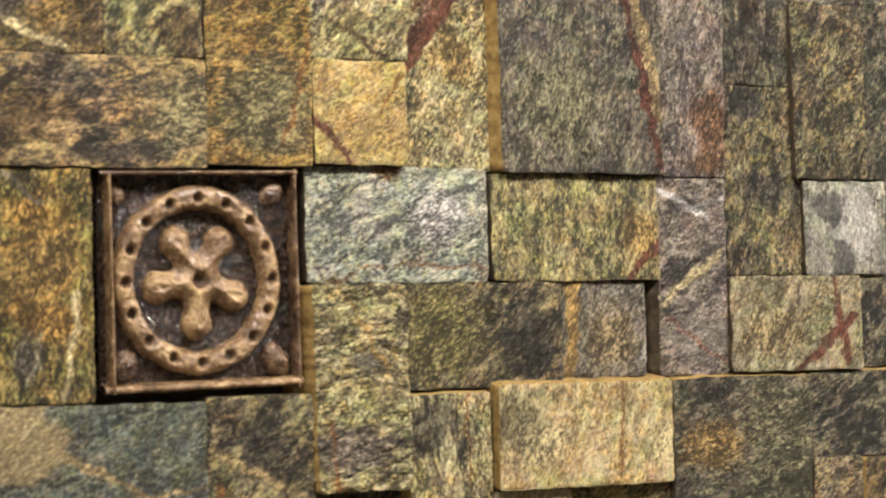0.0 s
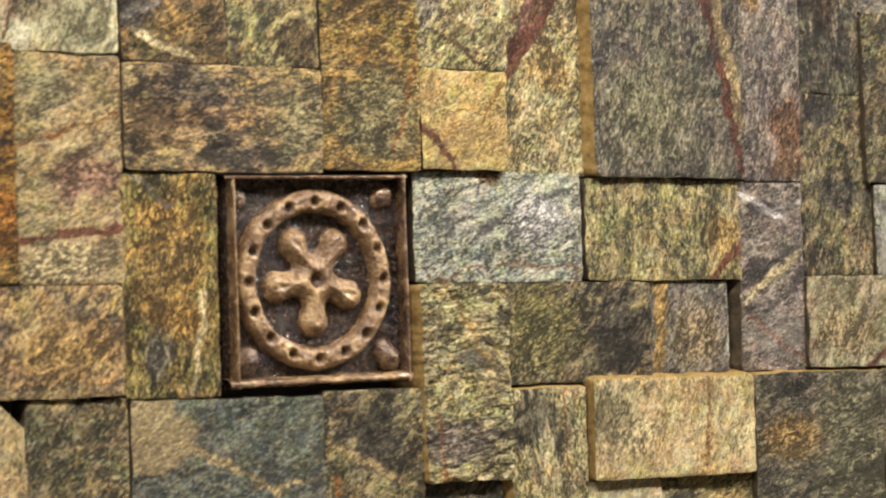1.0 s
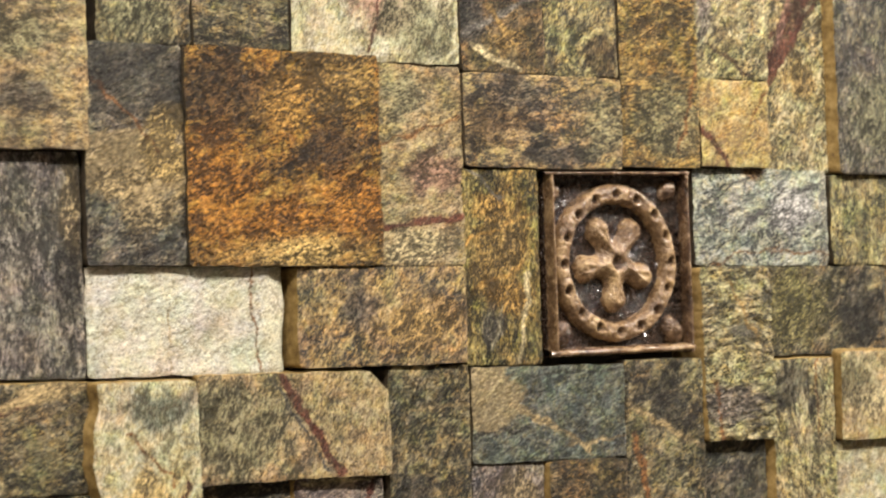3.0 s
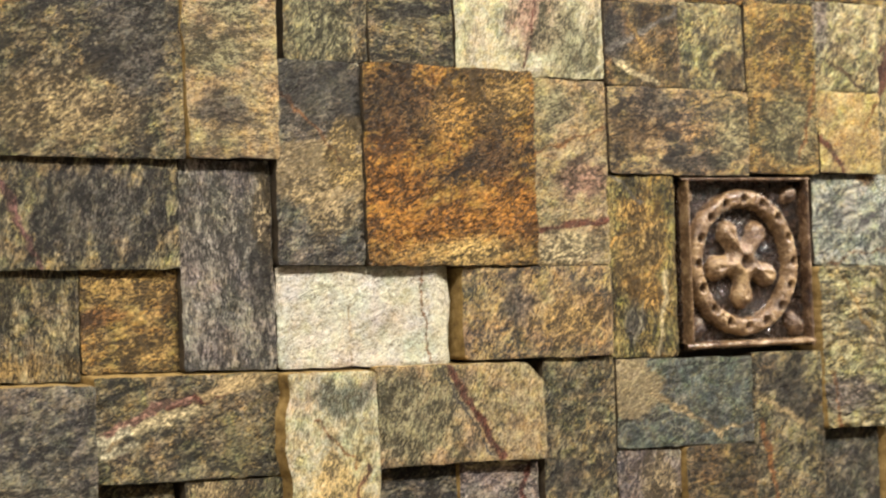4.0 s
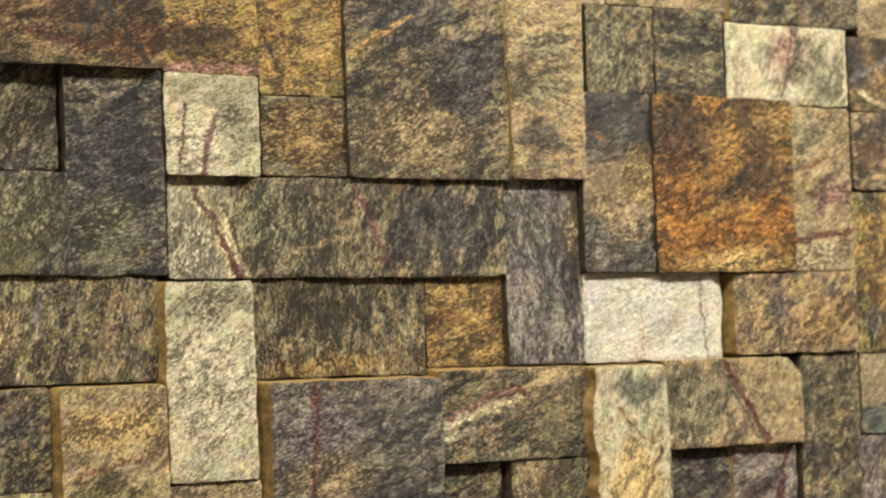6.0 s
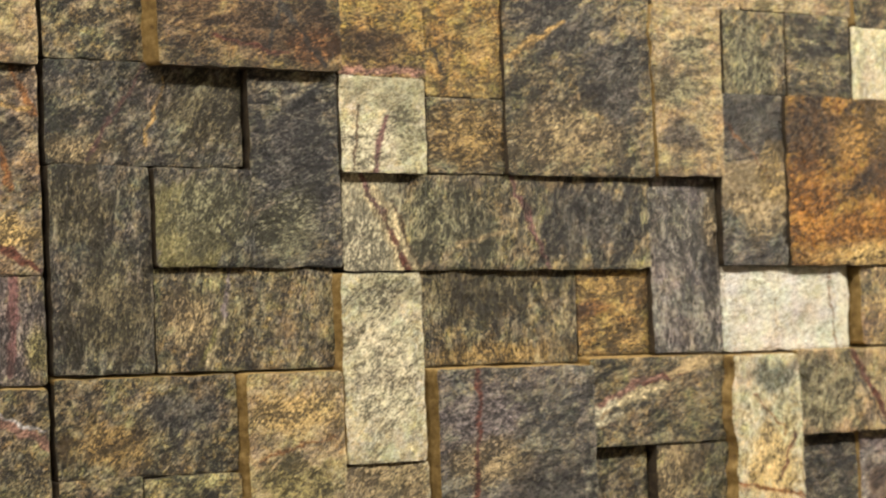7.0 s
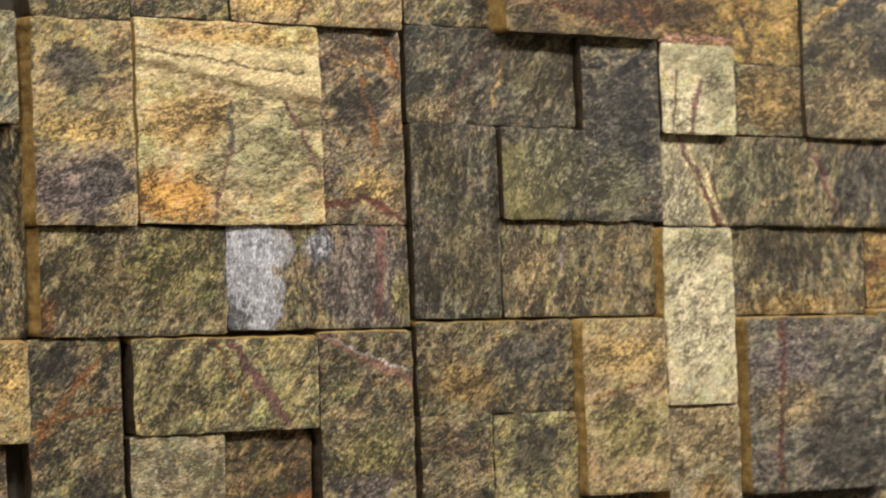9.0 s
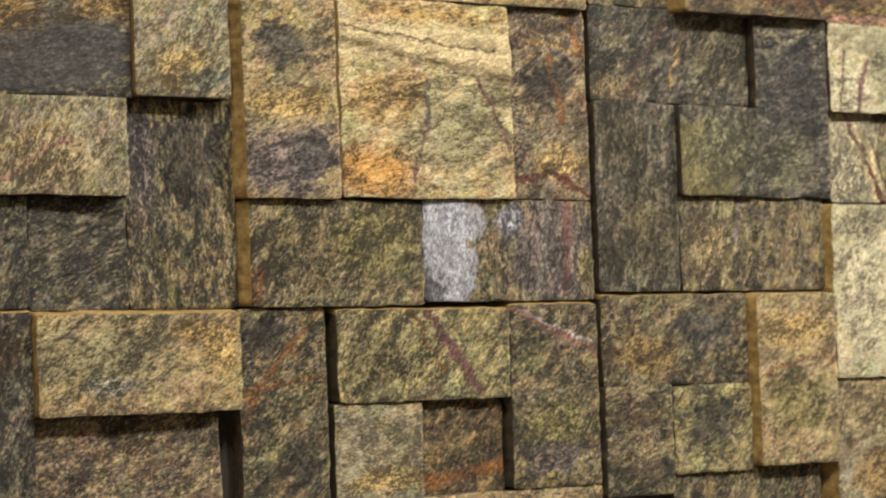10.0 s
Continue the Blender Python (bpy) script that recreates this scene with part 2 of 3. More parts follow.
# same sawn sides twice: ochre where lit, dark to paint shade in the joints
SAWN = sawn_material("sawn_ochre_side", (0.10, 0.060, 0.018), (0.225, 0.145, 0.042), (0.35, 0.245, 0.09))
SHADED_SIDE = sawn_material("sawn_shaded_side", (0.02, 0.014, 0.008), (0.05, 0.036, 0.02), (0.10, 0.075, 0.04))
MORTAR = plaster_material("dark_mortar", (0.045, 0.038, 0.028), 120)
PAINT = plaster_material("warm_white_paint", (0.62, 0.57, 0.48), 12)
FLOORING = plaster_material("brown_floor", (0.16, 0.12, 0.09), 9)
BRONZE = glaze_material("worn_bronze_glaze", (0.040, 0.022, 0.013), (0.19, 0.118, 0.062), (0.46, 0.32, 0.16), 0.24, 0.05, 95, 0.5, 0.0022)
BROWN = glaze_material("rubbed_brown_glaze", (0.02, 0.010, 0.006), (0.095, 0.055, 0.032), (0.32, 0.21, 0.115), 0.22, 0.05, 110, 0.55, 0.0022)
PATINA = glaze_material("dark_brown_glaze", (0.010, 0.006, 0.004), (0.034, 0.019, 0.012), (0.11, 0.065, 0.04), 0.22, 0.0, 380, 0.5, 0.006)


# ---- structure ----
def part(name, bm, material, parent, label="", smooth=True):
    me = bpy.data.meshes.new(name)
    bm.to_mesh(me)
    bm.free()
    for mat in material if isinstance(material, list) else [material]:
        me.materials.append(mat)
    if smooth:
        for p in me.polygons:
            p.use_smooth = True
    ob = new(name, me)
    ob.parent = parent
    return tagged(ob, label) if label else ob


def box(lo, hi):
    bm = bmesh.new()
    bmesh.ops.create_cube(bm, size=1, matrix=Matrix.Translation([(a + b) / 2 for a, b in zip(lo, hi)]) @ Matrix.Diagonal([b - a for a, b in zip(lo, hi)] + [1]))
    return bm


def slab(name, lo, hi, material, label):
    return tagged(part(name, box(lo, hi), material, None, smooth=False), label, name.split("_")[0], kind="structure")


BACK = 0.016  # where the stones are bedded, behind their mean face
wall = slab("wall_stone", (-2.2, BACK, -1.2), (2.9, 0.16, 1.5), MORTAR, "dark mortar wall faced with split marble mosaic stones")
# floor, ceiling and three walls are unseen, added to bounce soft fill light
slab("floor", (-2.2, -2.6, -1.3), (2.9, 0.16, -1.2), FLOORING, "unseen plain brown floor, added to bounce light")
slab("ceiling", (-2.2, -2.6, 1.5), (2.9, 0.16, 1.6), PAINT, "unseen plain warm white ceiling, added to bounce light")
slab("wall_back", (-2.2, -2.7, -1.2), (2.9, -2.6, 1.5), PAINT, "unseen plain warm white wall, added to bounce light")
slab("wall_west", (-2.3, -2.6, -1.2), (-2.2, 0.16, 1.5), PAINT, "unseen plain warm white wall, added to bounce light")
slab("wall_east", (2.9, -2.6, -1.2), (3.0, 0.16, 1.5), PAINT, "unseen plain warm white wall, added to bounce light")


# ---- the pressed decor tile ----
def grid_mesh(rows, closed=False):
    """A mesh over rows of points; closed joins each row's end to its start."""
    bm = bmesh.new()
    vs = [[bm.verts.new(p) for p in row] for row in rows]
    n = len(rows[0])
    for a, b in zip(vs, vs[1:]):
        for i in range(n if closed else n - 1):
            j = (i + 1) % n
            bm.faces.new((a[i], a[j], b[j], b[i]))
    bmesh.ops.remove_doubles(bm, verts=bm.verts, dist=1e-6)
    bmesh.ops.recalc_face_normals(bm, faces=bm.faces)
    return bm


def fbm(x, y, z, octaves=4):
    return noise.fractal((x, y, z), 1.0, 2.0, octaves)


def decor_tile(cx, cz, size, height, front):
    """A square pressed tile: raised rim, ring with sixteen punched dimples, five-petalled flower, corner bosses, beads."""
    tile = tagged(new("decor_tile"), "square bronze-brown glazed decor tile with flower in dimpled ring", "tile")
    tile.matrix_world = pose(cx, -front, cz, rz=1.3)
    S, H = size, height
    field = 0.0098  # depth of the field below the rim

    def lift(x, z, r):  # uneven casting
        return 0.0005 * fbm(x * 160, 3.1, z * 160) * r

    # slab with the hollowed field
    bm = box((-S / 2 + 0.0006, field + 0.001, -H / 2 + 0.0006), (S / 2 - 0.0006, BACK + front, H / 2 - 0.0006))
    part("tile_body", bm, PATINA, tile, smooth=False)
    n = 130
    rows = []
    for j in range(n + 1):
        z = (j / n - 0.5) * (H - 0.003)
        rows.append([])
        for i in range(n + 1):
            x = (i / n - 0.5) * (S - 0.003)
            pits = 0.0014 * fbm(x * 240, 9.4, z * 240) + 0.0007 * fbm(x * 700, 2.2, z * 700, 2)
            rows[-1].append((x, field - 0.0006 + pits, z))
    part("field", grid_mesh(rows), PATINA, tile, "dark pitted brown glaze field")

    # rim: rounded bar round the edge, broader below
    def bar(name, a, b, wide, inward, glaze=BRONZE):
        ax, az, bx, bz = *a, *b
        rows = []
        for k in range(41):
            s = k / 40
            px, pz = ax + (bx - ax) * s, az + (bz - az) * s
            row = []
            for q in range(9):
                t = q / 8
                hgt = 1 - (2 * t - 1) ** 4
                wob = 1 + 0.10 * fbm(px * 120, 5, pz * 120)
                d = t * wide * wob
                row.append((px + inward[0] * d, (field + 0.001) * (1 - hgt) + lift(px, pz, 1) + 0.0006 * t, pz + inward[1] * d))
            rows.append(row)
        part(name, grid_mesh(rows), glaze, tile)

    s, h = S / 2, H / 2
    bar("rim_bar", (-s, h), (s, h), 0.0030, (0, -1), BROWN)
    bar("rim_bar", (s, h), (s, -h), 0.0032, (-1, 0), BROWN)
    bar("rim_bar", (s, -h), (-s, -h), 0.0056, (0, 1))
    bar("rim_bar", (-s + 0.0032, -h + 0.001), (-s + 0.0032, h - 0.001), 0.0026, (1, 0))

    # ring with dimples
    U, W = S, H
    ocx, ocz = -0.012 * S, 0.0
    r_mid, r_half = 0.372, 0.058
    dimples = [(math.cos(radians(90 + 22.5 * k)) * r_mid, math.sin(radians(90 + 22.5 * k)) * r_mid) for k in range(16)]
    rows = []
    for q in range(19):
        t = q / 9 - 1
        row = []
        for k in range(288):
            th = 2 * math.pi * k / 288
            wob = 1 + 0.025 * fbm(math.cos(th) * 2.3, math.sin(th) * 2.3, 4.4)
            r = r_mid * wob + r_half * t
            x, z = r * math.cos(th), r * math.sin(th)
            top = (1 - abs(t) ** 3) ** 0.55 * 0.0084
            near = min(math.hypot(x - a, z - b) for a, b in dimples)
            top -= 0.0046 * max(0.0, 1 - (near / 0.030) ** 2) * (top / 0.0084)
            row.append((ocx + x * U, field - top + lift(x, z, 1.2) + 0.0005 * fbm(x * 30, 1, z * 30), ocz + z * W))
        rows.append(row)
    bm = grid_mesh(rows, True)
    for f in bm.faces:
        c = f.calc_center_median()
        f.material_index = int(min(math.hypot((c.x - ocx) / U - a, (c.z - ocz) / W - b) for a, b in dimples) < 0.021)
    part("dimpled_ring", bm, [BRONZE, BROWN], tile, "raised tan-brown ring with sixteen dark dimples")

    # flower: five lobes joined at a dimpled hub
    lobes = [(math.radians(a), r) for a, r in ((121, 0.205), (55, 0.205), (188, 0.20), (338, 0.20), (268, 0.195))]

    def inside(x, z):
        best = 0.112 - math.hypot(x, z)
        for a, r in lobes:
            along = x * math.cos(a) + z * math.sin(a)
            t = min(1.0, max(0.0, along / r))
            d = math.hypot(x - r * t * math.cos(a), z - r * t * math.sin(a))
            e = 0.048 + 0.033 * t ** 2 - d
            k = 0.05
            hmix = min(1.0, max(0.0, 0.5 + 0.5 * (e - best) / k))
            best = best + (e - best) * hmix + k * hmix * (1 - hmix)
        return best

    rows = []
    steps = 240
    edge = []
    for k in range(steps):
        th = 2 * math.pi * k / steps
        r = 0.34
        while r > 0.03 and inside(r * math.cos(th), r * math.sin(th)) < 0:
            r -= 0.002
        edge.append(r)
    for q in range(27):
        t = 1 - q / 26
        row = []
        for k in range(steps):
            th = 2 * math.pi * k / steps
            r = edge[k] * (t ** 0.9)
            x, z = r * math.cos(th), r * math.sin(th)
            e = max(0.0, inside(x, z))
            top = 0.0096 * min(1.0, e / 0.055) ** 0.55
            rr = math.hypot(x, z)
            top *= 0.86 + 0.14 * min(1.0, rr / 0.2) + 0.05 * fbm(x * 14, 8.3, z * 14, 3)
            top -= 0.0012 * max(0.0, (e - 0.035) / 0.03) * min(1.0, max(0.0, rr - 0.12) / 0.06)
            top -= 0.0046 * max(0.0, 1 - (rr / 0.044) ** 2)
            row.append((ocx + x * U, field + 0.0006 - top + lift(x, z, 1.6 * min(1.0, rr / 0.15)), ocz + z * W))
        rows.append(row)
    bm = grid_mesh(rows, True)
    for f in bm.faces:
        c = f.calc_center_median()
        f.material_index = int(math.hypot((c.x - ocx) / U, (c.z - ocz) / W) < 0.034)
    part("flower", bm, [BRONZE, BROWN], tile, "raised five-petalled flower with a dimpled hub")

    # corner bosses
    for u, v, a, b, tilt, tall in ((-0.385, -0.375, 0.068, 0.088, -20, 0.0078), (0.385, -0.375, 0.066, 0.098, 35, 0.0086), (0.39, 0.395, 0.062, 0.075, -45, 0.006), (-0.41, 0.40, 0.055, 0.065, 30, 0.004)):
        rows = []
        for q in range(10):
            t = 1 - q / 9
            row = []
            for k in range(40):
                th = 2 * math.pi * k / 40
                x, z = a * t * math.cos(th), b * t * math.sin(th)
                x, z = x * math.cos(radians(tilt)) - z * math.sin(radians(tilt)), x * math.sin(radians(tilt)) + z * math.cos(radians(tilt))
                row.append(((u + x) * U, field + 0.0008 - tall * (1 - t ** 2.2) ** 0.7 + lift(u + x, v + z, 3) + 0.0011 * fbm((u + x) * 22, 6.1, (v + z) * 22, 3) * (1 - t), (v + z) * W))
            rows.append(row)
        part("corner_boss", grid_mesh(rows, True), BROWN, tile)

    # cast beads up the side
    for k in range(8):
        bm = bmesh.new()
        bmesh.ops.create_uvsphere(bm, u_segments=12, v_segments=8, radius=0.0022)
        for vert in bm.verts:
            vert.co = Vector((vert.co.x * 1.1, vert.co.y * 0.9 + field - 0.0005, vert.co.z * 0.8)) + Vector((0.447 * U, 0, (0.17 - 0.062 * k) * W))
        part("bead", bm, PATINA, tile)
    return tile


decor_tile(0.0, -0.001, 0.097, 0.104, 0.004)


# ---- the facing stones ----
SLOPE = -0.020  # the courses run a little off level
luck = random.Random(11)


def stone(x0, x1, z0, z1, proud, rock, angle=40, veins=(), patches=(), slant=1.0, rough=1.0, curl=0, wavy=0, chip=0, ridge=None, top=0, dim=0):
    """One split-faced stone, millimetres: its edges, how far its face stands out, its rock and grain, veins and stains."""
    w, h = (x1 - x0) / 1000 - 0.0006, (z1 - z0) / 1000 - 0.0006
    seed = luck.uniform(0, 90)
    nx, nz = max(14, round(w / 0.00125)), max(14, round(h / 0.00125))
    depth = BACK + proud / 1000 + 0.002
    tilt_x, tilt_z = luck.uniform(-0.012, 0.012), luck.uniform(-0.012, 0.012)

    ca, sa = math.cos(radians(angle)), math.sin(radians(angle))

    def edge(u, v):
        """Outline with uneven, slightly rounded edges."""
        x, z = (u - 0.5) * w, (v - 0.5) * h
        ex, ez = 2 * abs(u - 0.5), 2 * abs(v - 0.5)
        x += 0.0008 * fbm(seed, z * 70, u * 1.5) * ex ** 4
        z += 0.0008 * fbm(x * 70, seed, v * 1.5) * ez ** 4
        x -= math.copysign(0.0005 * max(0, ez - 0.95) / 0.05 * ex ** 8, x)
        z -= math.copysign(0.0005 * max(0, ex - 0.95) / 0.05 * ez ** 8, z)
        if wavy:
            x += 0.0030 * fbm(seed, z * 32, 7, 3) * (1 - u) ** 6
        if curl:
            x -= 0.0006 * curl * (0.5 + fbm(seed + 5, z * 40, 2, 2)) * u ** 8
        if chip:
            over = (x + z) - (w / 2 + h / 2 - 0.011)
            if over > 0:
                x, z = x - over * 0.5, z - over * 0.5
        return x, z

    rows = []
    for j in range(nz + 1):
        v = j / nz
        row = []
        for i in range(nx + 1):
            u = i / nx
            x, z = edge(u, v)
            big = fbm(x * 38 + seed, seed, z * 38, 3)
            crag = abs(fbm(x * 95, seed, z * 150 + seed, 4))
            lay = (z * ca - x * sa) * 150 + 1.7 * fbm(x * 28 + seed, z * 40, seed, 4)
            step = lay % 1.0
            y = rough * (0.0008 * big + 0.0009 * (0.35 - crag)) + 0.00040 * rough * rough * step + tilt_x * x + tilt_z * z
            if ridge:
                up = (v - (ridge[0] + (ridge[1] - ridge[0]) * u) - 0.03 * fbm(x * 60, seed, 3)) / 0.07
                y -= 0.001 * ridge[2] * (math.exp(-up * up * (0.22 if up > 0 else 5)) + 0.35 * math.exp(-((up - 1.9) * 2.2) ** 2))
            near = min((0.5 - abs(u - 0.5)) * w, (0.5 - abs(v - 0.5)) * h)
            y += 0.0005 * max(0.0, 1 - near / 0.0011) ** 2
            if curl:
                y += 0.001 * curl * max(0.0, (u - 0.86) / 0.14) ** 2
            row.append((x, y, z + SLOPE * x))
        rows.append(row)
    bm = bmesh.new()
    vs = [[bm.verts.new(p) for p in row] for row in rows]
    for a, b in zip(vs, vs[1:]):
        for i in range(nx):
            bm.faces.new((a[i], a[i + 1], b[i + 1], b[i])).smooth = True
    rim = vs[0] + [r[-1] for r in vs[1:]] + vs[-1][-2::-1] + [r[0] for r in vs[-2:0:-1]]
    ring = [v.co.copy() for v in rim]
    front = [bm.verts.new(p) for p in ring]
    back = []
    for p in ring:
        side = 0.5 - p.x / w
        out = slant / 1000 * max(0.0, side) ** 6
        rise = top / 1000 * max(0.0, 0.5 + p.z / h) ** 8
        back.append(bm.verts.new((p.x - out, depth, p.z + rise)))
    for i in range(len(ring)):
        j = (i + 1) % len(ring)
        mid = (ring[i] + ring[j]) / 2
        # left and top sides that show lit stay ochre; the rest get painted shade
        ochre_face = (slant > 1.05 and not dim and mid.x < -w / 2 + 0.003) or (top and mid.z - SLOPE * mid.x > h / 2 - 0.003)
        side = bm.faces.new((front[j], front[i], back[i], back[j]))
        side.smooth, side.material_index = True, 1 if ochre_face else 2
    mat = stone_material(rock, angle, w, h, veins, patches, luck, rough)
    me = bpy.data.meshes.new("stone")
    bm.to_mesh(me)
    bm.free()
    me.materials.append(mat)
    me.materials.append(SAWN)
    me.materials.append(SHADED_SIDE)
    ob = new("stone", me)
    ob.location = ((x0 + x1) / 2000, -proud / 1000, (z0 + z1) / 2000)
    ob.parent = wall


stone(-97.5, -44.8, 104.5, 154.7, 3, "umber", 35, veins=[(.12,.30,.66,.03,2.6,CREAM),(.0,.42,.98,.9,3.2,ASH),(.35,.75,.6,.35,2,OCHRE)], patches=[(.55,.35,.22,.16,OCHRE),(.15,.6,.2,.4,SLATE)], slant=3.0, dim=1)
stone(-44.8, 3.6, 103.5, 156.5, 1.8, "moss", 55, patches=[(.75,.25,.25,.3,UMBER)])
stone(3.6, 57.2, 52.5, 158.6, 3, "gold", 20, patches=[(.6,.25,.5,.25,SAGE)], veins=[(.98,.55,.72,.1,1.6,RUST)])
stone(-97.5, 4.1, 52.1, 104.1, 3, "tiger", 12, patches=[(.33,.82,.2,.25,SLATE),(.6,.15,.35,.12,SLATE),(.15,.45,.25,.3,UMBER),(.9,.45,.2,.4,SAGE)], slant=3.0, dim=1)
stone(57.1, 108.8, 104.4, 160.9, 0.6, "lemon", 50, patches=[(.12,.8,.15,.5,LILAC)], veins=[(.2,.35,.75,.05,2,UMBER)])
stone(57.2, 106.9, 52.7, 104.4, 3, "amber", 40, veins=[(.04,.45,.4,.02,3.2,RED),(.98,.9,.7,.5,1,RUST)])
stone(106.9, 155.9, 49.7, 164.2, -4.8, "lemon", 60, patches=[(.6,.5,.4,.12,OCHRE)], veins=[(.8,1,.05,.5,13,RED),(.5,.95,.25,.68,4,PINK),(.95,.95,.5,.72,3,RED)])
stone(158.8, 253.6, 48.3, 164.9, 1.8, "slate", 72, veins=[(.82,.9,.98,.25,8,SAND),(.72,.98,.98,.03,5,RED),(.5,.98,.75,.88,2,RED),(.75,.88,.98,.85,1.5,RED)], patches=[(.35,.3,.35,.25,SAGE)], slant=12.0)
stone(253.6, 294.3, 46.3, 166.1, 0, "lilac", 70, patches=[(.75,.2,.35,.22,RUST),(.2,.85,.2,.08,OCHRE)])
stone(294.3, 337.8, 95.8, 171.5, -2.4, "char", 80, patches=[(.4,.75,.3,.2,UMBER)])
stone(293.4, 342.8, -7.1, 95.7, -2.4, "olive", 70, patches=[(.3,.9,.3,.1,SLATE),(.6,.45,.4,.1,SLATE)])
stone(336.9, 384.8, 44.6, 141.5, 1.2, "olive", 60, veins=[(.6,.98,.98,.8,2,UMBER)])
stone(384.8, 437.4, 43.6, 143.6, -1.2, "char", 60)
stone(337.8, 442.6, 140.9, 194.1, -3.6, "slate", 20)
stone(52.9, 153.5, -5.1, 52.3, -1.2, "ice", 25, patches=[(.72,.6,.2,.3,WHITE),(.43,.97,.09,.09,RUST)], veins=[(.05,.35,.35,.6,1.5,SLATE),(.3,.35,.62,.72,1.8,SLATE),(.15,.72,.42,.95,1.2,SLATE),(.55,.2,.8,.5,1.4,SLATE),(.05,.15,.3,.3,1.2,CHAR),(.4,.5,.7,.6,1.3,SLATE),(.75,.72,.98,.9,1.4,SLATE),(.8,.28,.97,.48,1.4,CHAR),(.02,.6,.2,.82,1.2,SLATE),(.1,.03,.62,.2,1.2,RUST),(.5,.15,1,.1,1,RUST)], curl=3)
stone(153.5, 251.5, -6.8, 48.4, -1.8, "moss", 82, veins=[(.82,.02,1,.35,3.5,RED)], patches=[(.9,.4,.12,.3,OCHRE)])
stone(250, 293.4, -58.5, 46.3, -1.8, "lilac", 30, veins=[(0,.95,.7,.8,3,WHITE),(.4,.84,1,.9,2,WHITE),(.02,.38,.9,.62,4,CREAM),(.1,.3,.95,.05,3,PINK)], patches=[(.6,.18,.5,.14,ASH,.6),(.35,.52,.4,.08,SLATE)], slant=7.0, dim=1)
stone(342.3, 397.8, -8.1, 44.4, 0, "ice", 85, patches=[(.5,.5,.8,.8,ASH,.4),(.6,.55,.3,.4,WHITE,.4),(.3,.72,.2,.2,SLATE,.8),(.45,.15,.15,.25,SLATE,.8)])
stone(397.8, 447.2, -6.2, 43.3, -2.4, "slate", 60)
stone(54.9, 104.9, -105.8, -4.7, 2.4, "lemon", 10, rough=2.1, patches=[(.3,.2,.5,.14,LILAC),(.55,.62,.4,.05,SLATE)], veins=[(.15,.36,.2,0,1.8,RUST),(.35,.95,.75,.6,1.6,OCHRE)], slant=12.0)
stone(104.9, 192.6, -59.2, -5.8, -1.8, "olive", 40, patches=[(.8,.5,.3,.6,CHAR),(.2,.55,.3,.5,MOSS)])
stone(192.6, 243.5, -57.1, -6.9, -4.6, "ash", 60, veins=[(.16,1,.1,0,6,OCHRE)], patches=[(.6,.4,.35,.4,SAND)])
stone(292.6, 379.3, -59.1, -7.4, 0.6, "sage", 60, patches=[(.3,.4,.3,.3,SAND)], veins=[(.78,1,.88,.05,3.5,RED),(.92,.55,.5,.02,4,RED)])
stone(379.3, 433.4, -59.7, -5.8, -3, "char", 60)
stone(104.9, 150.0, -158.0, -60.4, -0.6, "lemon", 95, patches=[(.3,.85,.4,.2,SLATE)], veins=[(.7,1,.75,.5,1.2,RUST)], top=4.5, slant=12.0)
stone(151.4, 257, -112.1, -58.3, 4, "honey", 70, curl=4, patches=[(.12,.75,.2,.35,SAGE),(.25,.45,.13,.2,CREAM),(.95,.3,.12,.3,CREAM)], veins=[(.68,1,.66,.1,2.2,RUST)], top=4.5, slant=4.0)
stone(255.0, 343.0, -160.5, -60.0, 0.6, "char", 20, patches=[(.3,.65,.3,.15,OCHRE),(.75,.5,.35,.6,SAGE)], top=4.5)
stone(341.9, 406.6, -108.3, -60.6, -1.8, "char", 30, top=4.5)
stone(343.0, 376.7, -153.8, -107.0, 0.6, "taupe", 30)
stone(377.2, 417.8, -156.8, -108.8, 1.2, "umber", 40, slant=12.0)
stone(150.0, 194.6, -161.2, -111.5, -1.8, "pale", 60)
stone(194.6, 255.6, -166.4, -112.5, -4.2, "moss", 30, patches=[(.7,.6,.4,.3,OCHRE),(.25,.8,.2,.2,CHAR)])
stone(-0.4, 54.0, -161.6, -55.8, 1.2, "olive", 35, veins=[(0,.78,1,.5,2.2,SAND),(.12,.6,.3,.1,3,RUST)], patches=[(.5,.75,.4,.2,CHAR)])
stone(-97.5, 0.9, -109.0, -56.2, 1.2, "teal", 30, patches=[(.1,.7,.22,.4,SAND,.65)], veins=[(.25,.62,.75,.1,2.5,SAND),(.0,.33,.35,.36,1.5,CHAR),(.6,.15,1,.2,2,SAND),(.35,.9,.98,.95,1,CHAR)], slant=3.0, dim=1)
stone(54.0, 101.1, -166.8, -105.8, -5.4, "char", 40)
stone(-97.9, -52.6, -157.0, -108.5, -1.2, "lilac", 60, patches=[(.7,.5,.4,.5,SAND)])
stone(-51.3, -0.4, -161.1, -109.5, 3, "umber", 15, slant=6.4)
stone(-99.9, -51.6, -55.6, 52.7, 0.6, "brass", 75, patches=[(.4,.8,.4,.08,AMBER),(.6,.35,.35,.1,AMBER),(.5,.6,.5,.2,OCHRE),(.35,.2,.15,.1,ASH)], veins=[(.05,.62,.95,.78,1.6,AMBER),(.1,.4,.8,.52,1.4,AMBER),(.5,.3,.35,.1,1.6,PALE),(.1,1,.5,.85,1.8,ASH),(.85,.45,.7,.02,3,CREAM)])
